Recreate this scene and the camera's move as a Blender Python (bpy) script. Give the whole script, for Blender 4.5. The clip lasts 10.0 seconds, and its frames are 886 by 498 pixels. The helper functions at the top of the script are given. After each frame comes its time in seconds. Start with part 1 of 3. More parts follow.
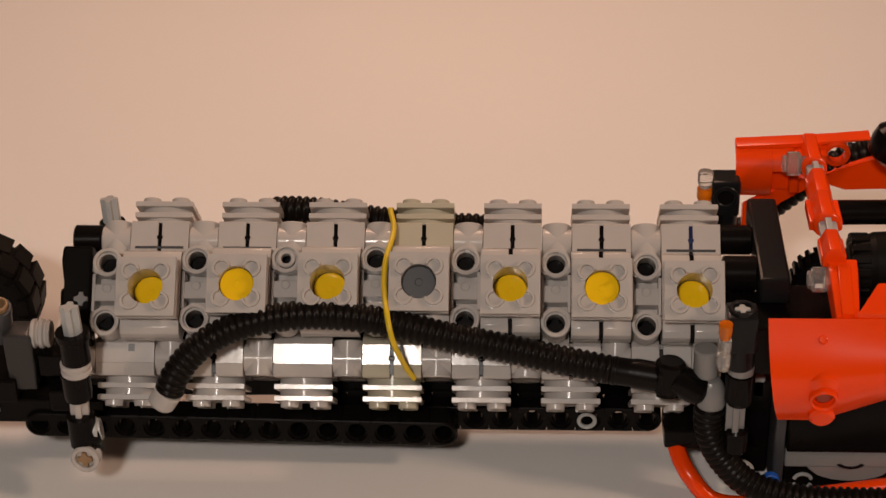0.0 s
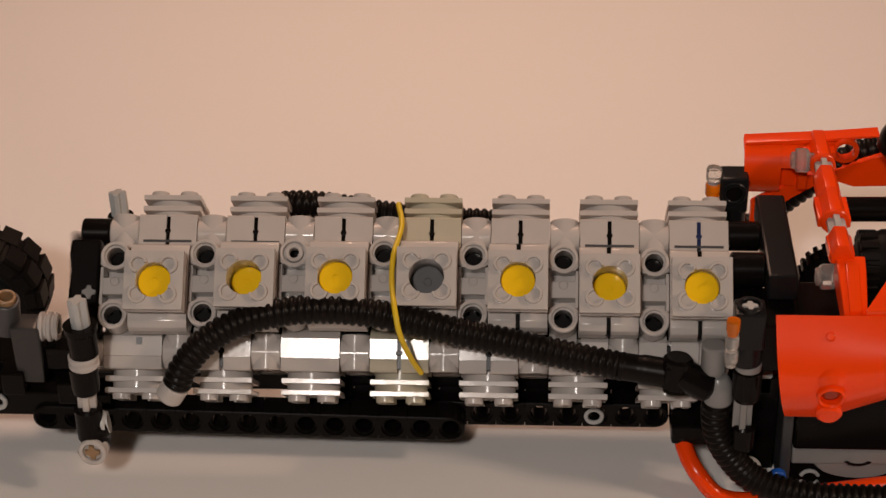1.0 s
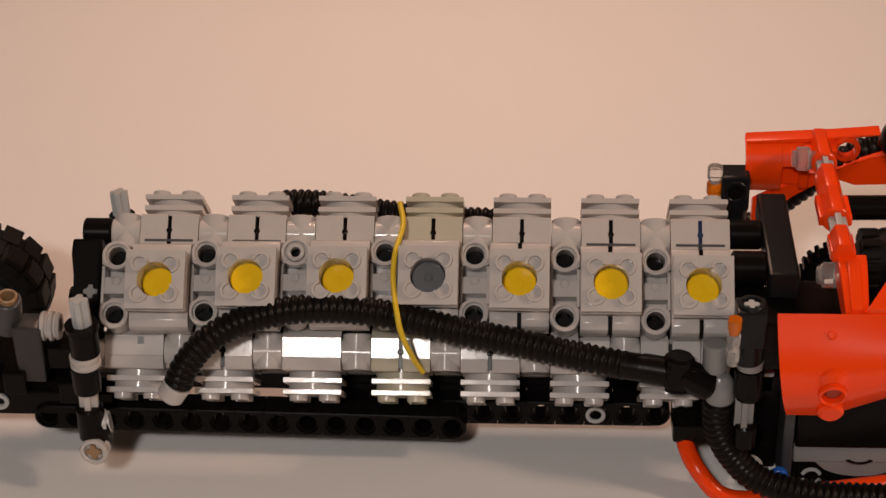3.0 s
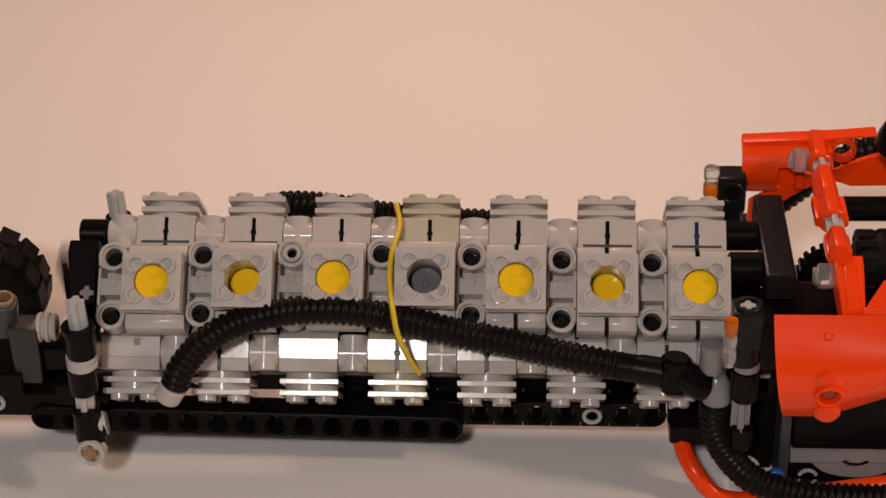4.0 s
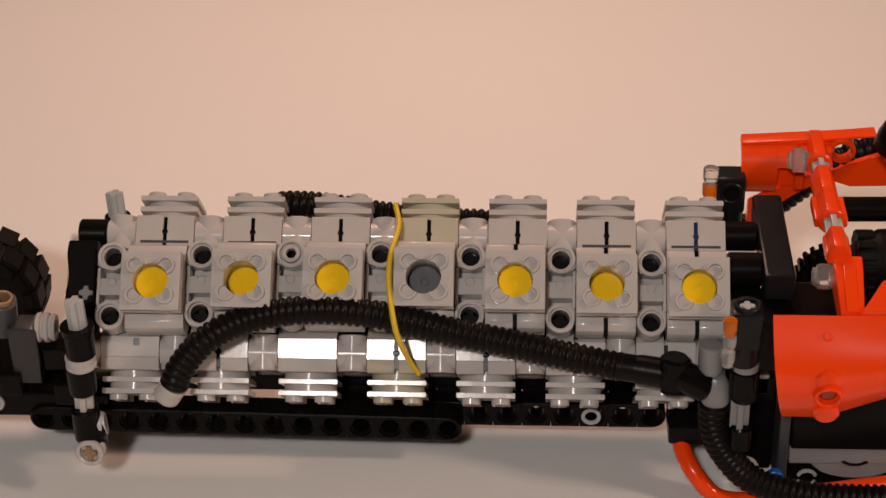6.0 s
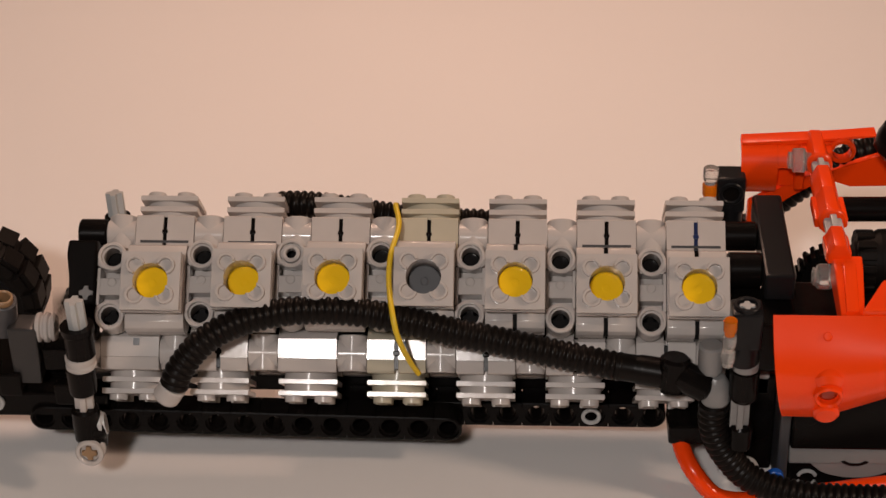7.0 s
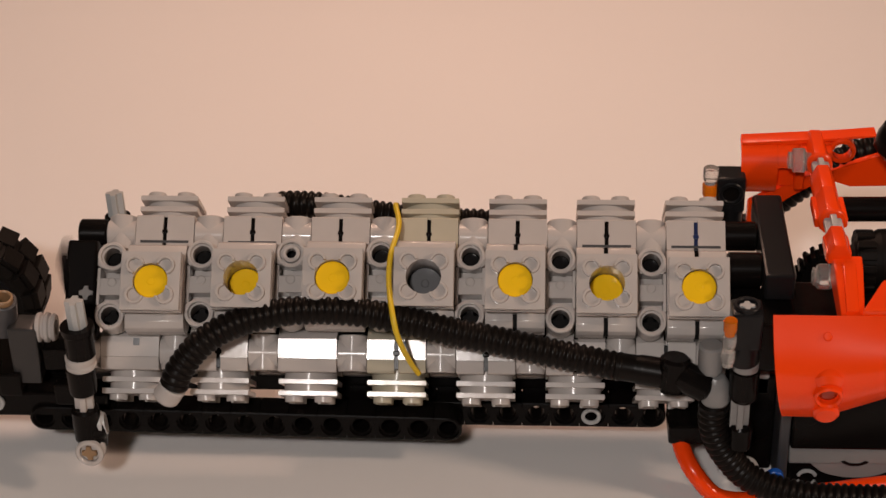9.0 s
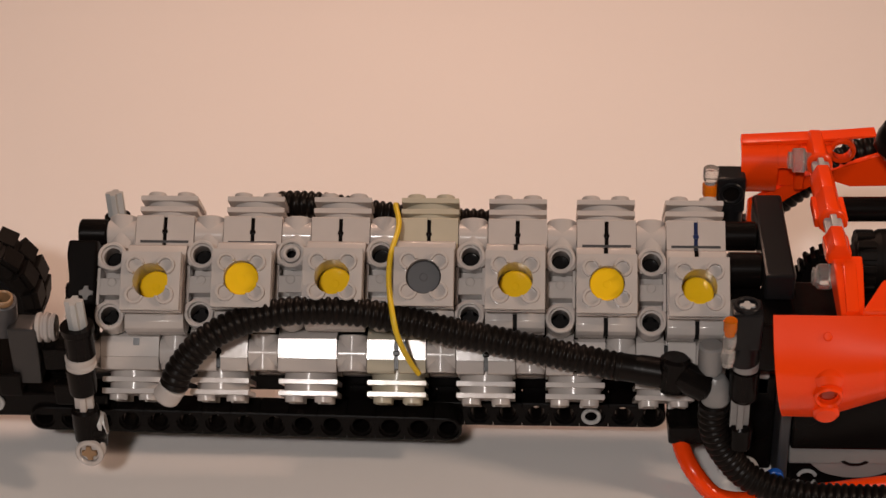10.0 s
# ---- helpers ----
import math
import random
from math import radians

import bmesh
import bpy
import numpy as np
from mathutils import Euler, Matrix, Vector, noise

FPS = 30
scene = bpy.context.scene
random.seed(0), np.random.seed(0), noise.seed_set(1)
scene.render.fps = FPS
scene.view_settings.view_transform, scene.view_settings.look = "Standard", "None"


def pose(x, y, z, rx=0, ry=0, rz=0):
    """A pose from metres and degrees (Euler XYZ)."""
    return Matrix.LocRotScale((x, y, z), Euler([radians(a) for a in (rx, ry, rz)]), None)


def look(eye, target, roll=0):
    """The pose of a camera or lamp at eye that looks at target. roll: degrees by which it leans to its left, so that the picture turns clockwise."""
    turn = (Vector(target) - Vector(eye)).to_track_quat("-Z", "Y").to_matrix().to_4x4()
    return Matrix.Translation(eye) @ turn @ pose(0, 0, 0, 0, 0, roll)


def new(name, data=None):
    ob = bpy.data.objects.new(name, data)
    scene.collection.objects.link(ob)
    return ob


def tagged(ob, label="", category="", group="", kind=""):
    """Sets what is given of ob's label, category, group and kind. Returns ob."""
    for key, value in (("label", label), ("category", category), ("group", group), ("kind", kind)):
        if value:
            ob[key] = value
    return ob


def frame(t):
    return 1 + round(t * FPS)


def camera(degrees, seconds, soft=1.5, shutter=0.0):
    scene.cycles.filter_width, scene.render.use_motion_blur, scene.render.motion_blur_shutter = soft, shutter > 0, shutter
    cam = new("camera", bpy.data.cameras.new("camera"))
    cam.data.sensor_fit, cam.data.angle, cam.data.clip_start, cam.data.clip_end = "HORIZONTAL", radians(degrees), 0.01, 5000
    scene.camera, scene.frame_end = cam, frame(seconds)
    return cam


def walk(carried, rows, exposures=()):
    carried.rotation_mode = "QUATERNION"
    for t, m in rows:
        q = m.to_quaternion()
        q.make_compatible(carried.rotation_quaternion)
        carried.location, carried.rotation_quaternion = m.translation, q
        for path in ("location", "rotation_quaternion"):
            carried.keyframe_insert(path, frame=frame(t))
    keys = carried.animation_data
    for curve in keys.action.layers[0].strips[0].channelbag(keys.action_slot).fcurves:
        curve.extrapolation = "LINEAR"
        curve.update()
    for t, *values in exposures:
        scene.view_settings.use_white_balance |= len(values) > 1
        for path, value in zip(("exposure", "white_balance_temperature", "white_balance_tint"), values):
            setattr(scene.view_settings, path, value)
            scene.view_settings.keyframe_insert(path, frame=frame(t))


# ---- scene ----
# Camera: half a metre from the toy, nudged at the start and still later on.
ZC = 46.0                                   # height of the crankshaft over the table, in millimetres
cam = camera(24.16, 10.0, soft=1.5, shutter=0.9)
REST = look(Vector((28.9, -471.58, 315.57 + ZC)) * 0.001, Vector((4.27, 1.0, 16.14 + ZC)) * 0.001, -0.993)


def nudge(dx, dy, lean):
    """The pose at rest, turned by thousandths of the lens's length and degrees of lean."""
    return REST @ pose(0, 0, 0, math.degrees(dy / 3663), math.degrees(dx / 3663), lean)


walk(cam, [(t, nudge(dx, dy, lean)) for t, dx, dy, lean in (
    (0.0, -8.8, 8.3, -0.22), (0.5, -4.6, 0.7, -0.10), (1.0, 5.2, -0.6, 0.06), (1.5, 7.4, 0.0, 0.0),
    (2.0, 7.6, -1.5, 0.0), (2.5, 8.9, -3.0, 0.0), (4.0, 1.5, -0.3, -0.03), (4.5, 0, 0, 0), (10.0, 0, 0, 0))],
    exposures=[(0, -0.12, 6900, 10), (1.5, -0.12, 6640, 10), (2.7, -0.08, 6580, 10), (4.2, 0.0, 6500, 10), (10, 0.0, 6500, 10)])

# ---- light ----
world = bpy.data.worlds.new("room_light")
world.use_nodes = True
scene.world = world
world.node_tree.nodes["Background"].inputs[0].default_value = (1.0, 0.86, 0.78, 1)
world.node_tree.nodes["Background"].inputs[1].default_value = 0.03


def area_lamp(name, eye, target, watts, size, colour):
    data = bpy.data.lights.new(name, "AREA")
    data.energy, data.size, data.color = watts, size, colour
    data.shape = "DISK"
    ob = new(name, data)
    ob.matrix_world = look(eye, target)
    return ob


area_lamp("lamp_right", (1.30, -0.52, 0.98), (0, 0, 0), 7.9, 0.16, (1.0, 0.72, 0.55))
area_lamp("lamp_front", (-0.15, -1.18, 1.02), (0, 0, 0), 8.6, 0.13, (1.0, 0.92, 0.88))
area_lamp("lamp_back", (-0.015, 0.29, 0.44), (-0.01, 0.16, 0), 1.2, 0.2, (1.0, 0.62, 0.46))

# ---- materials ----
MATS = {}


def plastic(name, colour, rough=0.3, vary=0.12, bump=0.03, scale=260.0, **more):
    """Moulded plastic: slight tone drift, fine scuffs and a faint orange-peel relief."""
    mat = bpy.data.materials.new(name)
    mat.use_nodes = True
    nt = mat.node_tree
    bsdf = nt.nodes["Principled BSDF"]
    tex = nt.nodes.new("ShaderNodeTexCoord")
    big, fine = nt.nodes.new("ShaderNodeTexNoise"), nt.nodes.new("ShaderNodeTexNoise")
    big.inputs["Scale"].default_value, big.inputs["Detail"].default_value = scale * 0.25, 4
    fine.inputs["Scale"].default_value, fine.inputs["Detail"].default_value = scale * 6, 3
    ramp = nt.nodes.new("ShaderNodeMix")
    ramp.data_type = "RGBA"
    lo = [c * (1 - vary) for c in colour]
    hi = [min(1, c * (1 + vary * 0.6)) for c in colour]
    ramp.inputs[6].default_value, ramp.inputs[7].default_value = (*lo, 1), (*hi, 1)
    nt.links.new(tex.outputs["Object"], big.inputs["Vector"])
    nt.links.new(tex.outputs["Object"], fine.inputs["Vector"])
    nt.links.new(big.outputs["Fac"], ramp.inputs[0])
    nt.links.new(ramp.outputs[2], bsdf.inputs["Base Color"])
    span = nt.nodes.new("ShaderNodeMapRange")
    span.inputs[3].default_value, span.inputs[4].default_value = rough * 0.88, rough * 1.14
    nt.links.new(fine.outputs["Fac"], span.inputs[0])
    nt.links.new(span.outputs[0], bsdf.inputs["Roughness"])
    bmp = nt.nodes.new("ShaderNodeBump")
    bmp.inputs["Strength"].default_value, bmp.inputs["Distance"].default_value = bump, 0.0003
    nt.links.new(big.outputs["Fac"], bmp.inputs["Height"])
    nt.links.new(bmp.outputs[0], bsdf.inputs["Normal"])
    if max(colour) < 0.02:
        bsdf.inputs["Specular IOR Level"].default_value = 0.12
    for key, value in more.items():
        bsdf.inputs[key.replace("_", " ")].default_value = value
    MATS[name] = mat
    return mat


GREY = plastic("light_grey_plastic", (0.50, 0.462, 0.435), 0.15, 0.1, 0.26, 420.0, Specular_IOR_Level=0.28)
OLD_GREY = plastic("yellowed_grey_plastic", (0.49, 0.45, 0.35), 0.15, 0.1, 0.26, 420.0, Specular_IOR_Level=0.28)
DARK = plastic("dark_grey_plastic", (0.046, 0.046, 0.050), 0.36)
BLACK = plastic("black_plastic", (0.0048, 0.0038, 0.0035), 0.24)
RUBBER = plastic("black_rubber", (0.0055, 0.004, 0.0032), 0.55, 0.35, 0.3)
HOSE = plastic("black_hose_plastic", (0.0075, 0.0057, 0.0048), 0.33)
RED = plastic("red_orange_plastic", (0.95, 0.060, 0.003), 0.24, 0.06, 0.02, Specular_IOR_Level=0.4)
YELLOW = plastic("yellow_plastic", (1.0, 0.60, 0.012), 0.16, 0.06, Specular_IOR_Level=0.3)
CHAR = plastic("charcoal_plastic", (0.010, 0.010, 0.011), 0.3, Specular_IOR_Level=0.2)
THREAD = plastic("yellow_rubber_band", (0.72, 0.50, 0.015), 0.5)
TAN = plastic("tan_plastic", (0.30, 0.18, 0.09), 0.4)
BLUE = plastic("blue_plastic", (0.01, 0.09, 0.42), 0.3)
NAVY = plastic("dark_blue_plastic", (0.006, 0.018, 0.09), 0.3)
SLATE = plastic("slate_grey_plastic", (0.026, 0.025, 0.025), 0.38)
# Grey darkened to put shade into rear plate, hose joint and axle joint.
DIMMED_GREY = plastic("dimmed_grey_plastic", (0.235, 0.23, 0.225), 0.25)
SILVER = plastic("worn_silver_plastic", (0.45, 0.45, 0.44), 0.3)
CLEAR = plastic("clear_plastic", (0.9, 0.88, 0.85), 0.08, Transmission_Weight=0.85, IOR=1.5)
ORANGE = plastic("clear_orange_plastic", (0.95, 0.26, 0.01), 0.1, Transmission_Weight=0.6, IOR=1.5)
RED_CLEAR = plastic("clear_red_plastic", (0.55, 0.05, 0.01), 0.12, Transmission_Weight=0.5, IOR=1.5)
PAPER = plastic("white_paper", (0.80, 0.77, 0.745), 0.75, 0.035, 0.05, 30.0)
PAINT = plastic("wall_paint", (0.45, 0.40, 0.34), 0.8, 0.05, 0.1, 20.0)
WOOD = plastic("floor_wood", (0.22, 0.13, 0.07), 0.5, 0.3, 0.1, 12.0)

# ---- building blocks, in millimetres ----
K = 0.001


def thing(name, m, label, category, group="", kind=""):
    """An empty at the pose m (millimetres) that carries the parts of one thing."""
    ob = new(name)
    ob.empty_display_size = 0.005
    ob.matrix_world = Matrix.Translation(m.translation * K) @ m.to_3x3().to_4x4()
    return tagged(ob, label, category, group, kind)


def part(name, bm, material, parent, label="", smooth=20.5):
    bmesh.ops.recalc_face_normals(bm, faces=bm.faces)
    bmesh.ops.scale(bm, vec=(K, K, K), verts=bm.verts)
    limit = radians(smooth)
    for f in bm.faces:
        f.smooth = True
    for e in bm.edges:
        e.smooth = len(e.link_faces) == 2 and e.calc_face_angle(0) < limit
    me = bpy.data.meshes.new(name)
    bm.to_mesh(me)
    bm.free()
    me.materials.append(material)
    ob = new(name, me)
    if parent is not None:
        ob.parent = parent
    return tagged(ob, label)


def solo(name, bm, material, m, label, category, group="", kind=""):
    """A thing of one mesh at the pose m (millimetres)."""
    ob = part(name, bm, material, None)
    ob.matrix_world = Matrix.Translation(m.translation * K) @ m.to_3x3().to_4x4()
    return tagged(ob, label, category, group, kind)


def at(x, y, z, rx=0, ry=0, rz=0):
    return pose(x, y, z + ZC, rx, ry, rz)


def box(bm, x0, x1, y0, y1, z0, z1, bevel=0.25, m=None):
    got = bmesh.ops.create_cube(bm, size=1.0)
    mat = Matrix.Translation(((x0 + x1) / 2, (y0 + y1) / 2, (z0 + z1) / 2)) @ Matrix.Diagonal((x1 - x0, y1 - y0, z1 - z0, 1))
    bmesh.ops.transform(bm, matrix=(m @ mat) if m else mat, verts=got["verts"])
    if bevel:
        edges = list({e for v in got["verts"] for e in v.link_edges})
        bmesh.ops.bevel(bm, geom=edges, offset=bevel, segments=2, affect="EDGES", profile=0.5)
    return bm


def lathe(bm, profile, base=(0, 0, 0), axis=(0, 0, 1), seg=28, closed=False):
    """Turn a profile of (radius, height) round an axis from base; closed joins its last point to the first."""
    rot = Vector((0, 0, 1)).rotation_difference(Vector(axis).normalized()).to_matrix()
    base = Vector(base)
    rings = []
    for r, h in profile:
        if r < 1e-6:
            rings.append([bm.verts.new(base + rot @ Vector((0, 0, h)))])
        else:
            rings.append([bm.verts.new(base + rot @ Vector((r * math.cos(2 * math.pi * k / seg), r * math.sin(2 * math.pi * k / seg), h)))
                          for k in range(seg)])
    pairs = list(zip(rings, rings[1:] + ([rings[0]] if closed else [])))
    if not closed:
        pairs = pairs[:len(rings) - 1]
    for a, b in pairs:
        for k in range(seg):
            n = (k + 1) % seg
            quad = [a[k % len(a)], a[n % len(a)], b[n % len(b)], b[k % len(b)]]
            quad = list(dict.fromkeys(quad))
            if len(quad) > 2:
                bm.faces.new(quad)
    return bm


def rod(bm, p0, p1, r, seg=24, edge=0.3):
    p0, p1 = Vector(p0), Vector(p1)
    n = (p1 - p0).length
    return lathe(bm, [(0, 0), (r - edge, 0), (r, edge), (r, n - edge), (r - edge, n), (0, n)], p0, p1 - p0, seg)


def pipe(bm, p0, p1, r, hole, seg=24, edge=0.25):
    p0, p1 = Vector(p0), Vector(p1)
    n = (p1 - p0).length
    return lathe(bm, [(hole, 0), (r - edge, 0), (r, edge), (r, n - edge), (r - edge, n), (hole + edge, n), (hole, n - edge)],
                 p0, p1 - p0, seg, closed=True)


def prism(bm, outline, d0, d1, m, bevel=0.2):
    """Extrude an outline of (a, b) from d0 to d1 along the third axis of m."""
    lo = [bm.verts.new(m @ Vector((a, b, d0))) for a, b in outline]
    hi = [bm.verts.new(m @ Vector((a, b, d1))) for a, b in outline]
    n = len(outline)
    faces = [bm.faces.new(lo[::-1]), bm.faces.new(hi)]
    for k in range(n):
        faces.append(bm.faces.new([lo[k], lo[(k + 1) % n], hi[(k + 1) % n], hi[k]]))
    if bevel:
        bmesh.ops.bevel(bm, geom=list({e for f in faces for e in f.edges}), offset=bevel, segments=2, affect="EDGES", profile=0.5)
    return bm


def axle(bm, p0, p1, r=2.35):
    """A cross-shaped axle."""
    p0, p1 = Vector(p0), Vector(p1)
    n = (p1 - p0).length
    rot = Vector((0, 0, 1)).rotation_difference((p1 - p0).normalized()).to_matrix().to_4x4()
    a = 0.33 * r
    outline = [(a, a), (a, r), (-a, r), (-a, a), (-r, a), (-r, -a), (-a, -a), (-a, -r), (a, -r), (a, -a), (r, -a), (r, a)]
    return prism(bm, outline, 0, n, Matrix.Translation(p0) @ rot, 0.2)


def holed_cell(bm, x, reach, hole, h0, h1, half=4.0, left_round=False, right_round=False, recess=0.9, seg=24):
    """One hole of a liftarm, round or square on either side, its hole along z with a wider mouth at both ends."""
    outer = []
    for k in range(seg):
        a = 2 * math.pi * k / seg
        c, s = math.cos(a), math.sin(a)
        if (c > 0 and right_round) or (c < 0 and left_round):
            rad = reach
        else:
            rad = min(half / max(1e-6, abs(c)), reach / max(1e-6, abs(s)))
        outer.append((x + rad * c, rad * s))
    big = hole + 0.65
    loops = []
    for pts in ([(x + hole * math.cos(2 * math.pi * k / seg), hole * math.sin(2 * math.pi * k / seg)) for k in range(seg)],
                [(x + big * math.cos(2 * math.pi * k / seg), big * math.sin(2 * math.pi * k / seg)) for k in range(seg)]):
        loops.append(pts)
    small, wide = loops
    e = 0.3
    shrink = [(x + (p[0] - x) * (1 - e / reach) if (right_round if p[0] > x else left_round) else p[0], p[1] * (1 - e / reach)) for p in outer]
    stack = [(small, h0 + recess), (wide, h0 + recess), (wide, h0), (shrink, h0), (outer, h0 + e), (outer, h1 - e), (shrink, h1), (wide, h1),
             (wide, h1 - recess), (small, h1 - recess)]
    rings = [[bm.verts.new((px, py, z)) for px, py in pts] for pts, z in stack]
    rings.append(rings[0])
    for a, b in zip(rings, rings[1:]):
        for k in range(seg):
            n = (k + 1) % seg
            bm.faces.new([a[k], a[n], b[n], b[k]])


def liftarm(n, thick=7.8, hole=2.45):
    """A straight beam of n holes along x, holes along z, the first at the origin."""
    bm = bmesh.new()
    for i in range(n):
        holed_cell(bm, 8.0 * i, 3.9, hole, -thick / 2, thick / 2, 4.0, i == 0, i == n - 1)
    return bm


def glide(points, steps):
    """Points of a smooth line through the given ones."""
    pts = [Vector(p) for p in points]
    pts = [pts[0] * 2 - pts[1]] + pts + [pts[-1] * 2 - pts[-2]]
    out = []
    for i in range(1, len(pts) - 2):
        a, b, c, d = pts[i - 1:i + 3]
        for k in range(steps):
            s = k / steps
            out.append(0.5 * ((2 * b) + (c - a) * s + (2 * a - 5 * b + 4 * c - d) * s * s + (3 * b - a - 3 * c + d) * s ** 3))
    out.append(pts[-2])
    return out


def even(points, step):
    """The same line in even steps."""
    out, left = [points[0]], step
    for a, b in zip(points, points[1:]):
        n = (b - a).length
        while left <= n:
            out.append(a.lerp(b, left / n))
            left += step
        left -= n
    return out


def tube_along(bm, pts, radii, seg=18):
    rings = []
    side = Vector((0, 0, 1)).cross(pts[1] - pts[0]).normalized()
    for i, p in enumerate(pts):
        d = (pts[min(i + 1, len(pts) - 1)] - pts[max(i - 1, 0)]).normalized()
        side = (side - d * side.dot(d)).normalized()
        other = d.cross(side)
        rings.append([bm.verts.new(p + (side * math.cos(2 * math.pi * k / seg) + other * math.sin(2 * math.pi * k / seg)) * radii[i])
                      for k in range(seg)])
    for a, b in zip(rings, rings[1:]):
        for k in range(seg):
            n = (k + 1) % seg
            bm.faces.new([a[k], a[n], b[n], b[k]])
    bm.faces.new(rings[0][::-1])
    bm.faces.new(rings[-1])
    return bm


def ribbed(points, r=3.95, pitch=2.0):
    """A corrugated hose along a line."""
    pts = even(glide(points, 24), pitch / 6)
    shape = (0.0, 0.75, 1.0, 1.0, 0.75, 0.0)
    return tube_along(bmesh.new(), pts, [r - 0.6 + 0.6 * shape[i % 6] for i in range(len(pts))])


def smooth_tube(points, r, seg=14):
    pts = even(glide(points, 16), max(0.5, r * 0.6))
    return tube_along(bmesh.new(), pts, [r] * len(pts), seg)


# ---- the setting ----
def slab(name, x0, x1, y0, y1, z0, z1, material, label, category):
    bm = bmesh.new()
    box(bm, x0, x1, y0, y1, z0, z1, 0)
    ob = part(name, bm, material, None)
    return tagged(ob, label, category, "", "structure")


table = slab("table", -900, 900, -700, 1100, -28, 0, PAPER, "table top covered with smooth white paper", "table")
for lx in (-840, 780):
    for ly in (-640, 980):
        part("leg", box(bmesh.new(), lx, lx + 60, ly, ly + 60, -740, -28, 3), WOOD, table, "brown wooden table leg")
slab("floor", -2200, 2200, -2200, 2200, -770, -740, WOOD, "brown wooden floor of the room", "floor")
slab("ceiling", -2200, 2200, -2200, 2200, 1760, 1800, PAINT, "plain pale ceiling", "ceiling")
slab("wall_north", -2200, 2200, 2200, 2300, -740, 1760, PAINT, "plain pale wall", "wall")
slab("wall_south", -2200, 2200, -2300, -2200, -740, 1760, PAINT, "plain pale wall", "wall")
slab("wall_east", 2200, 2300, -2200, 2200, -740, 1760, PAINT, "plain pale wall", "wall")
slab("wall_west", -2300, -2200, -2200, 2200, -740, 1760, PAINT, "plain pale wall", "wall")

# ---- engine: three visible banks of seven cylinders round one crankshaft ----
PITCH = 24.0


def bank(angle, x, rise=0.0):
    """The frame of a cylinder: x along the crankshaft, y across the bank, z out of the bore. angle: from the vertical towards the viewer."""
    turn = Matrix.Rotation(radians(angle), 4, "X")
    return Matrix.Translation((x, 0, ZC)) @ turn @ Matrix.Translation((0, rise, 0))


FACE = 27.0                                 # outer face of a cylinder head over the crankshaft


def fin(z0, z1):
    bm = bmesh.new()
    seg = 48
    rings = []
    ring_in = [(4.65 * math.cos(2 * math.pi * k / seg), 4.65 * math.sin(2 * math.pi * k / seg)) for k in range(seg)]

    def square(h):
        out = []
        for k in range(seg):
            a = 2 * math.pi * k / seg
            c, s = math.cos(a), math.sin(a)
            rad = h / max(abs(c), abs(s))
            out.append((rad * c, rad * s))
        return out
    for pts, z in ((ring_in, z0), (square(7.75), z0), (square(7.9), z0 + 0.15), (square(7.9), z1 - 0.15), (square(7.75), z1), (ring_in, z1)):
        rings.append([bm.verts.new((a, b, z)) for a, b in pts])
    rings.append(rings[0])
    for a, b in zip(rings, rings[1:]):
        for k in range(seg):
            n = (k + 1) % seg
            bm.faces.new([a[k], a[n], b[n], b[k]])
    return bm


def stud(cx, cy, z0, z1):
    """An open stud whose wall breaks off where the bore cuts it."""
    bm = bmesh.new()
    n = 26
    keep = []
    for k in range(n + 1):
        a = math.atan2(cy, cx) + math.pi + 2 * math.pi * k / n
        mid = (cx + 2.1 * math.cos(a), cy + 2.1 * math.sin(a))
        if math.hypot(*mid) > 4.75:
            keep.append(a)
    cols = []
    for a in keep:
        c, s = math.cos(a), math.sin(a)
        cols.append([bm.verts.new((cx + r * c, cy + r * s, z)) for r, z in ((2.5, z0), (2.5, z1 - 0.2), (2.35, z1), (1.85, z1), (1.7, z1 - 0.2), (1.7, z0))])
    for p, q in zip(cols, cols[1:]):
        for k in range(5):
            bm.faces.new([p[k], q[k], q[k + 1], p[k + 1]])
    bm.faces.new(cols[0])
    bm.faces.new(cols[-1][::-1])
    return bm


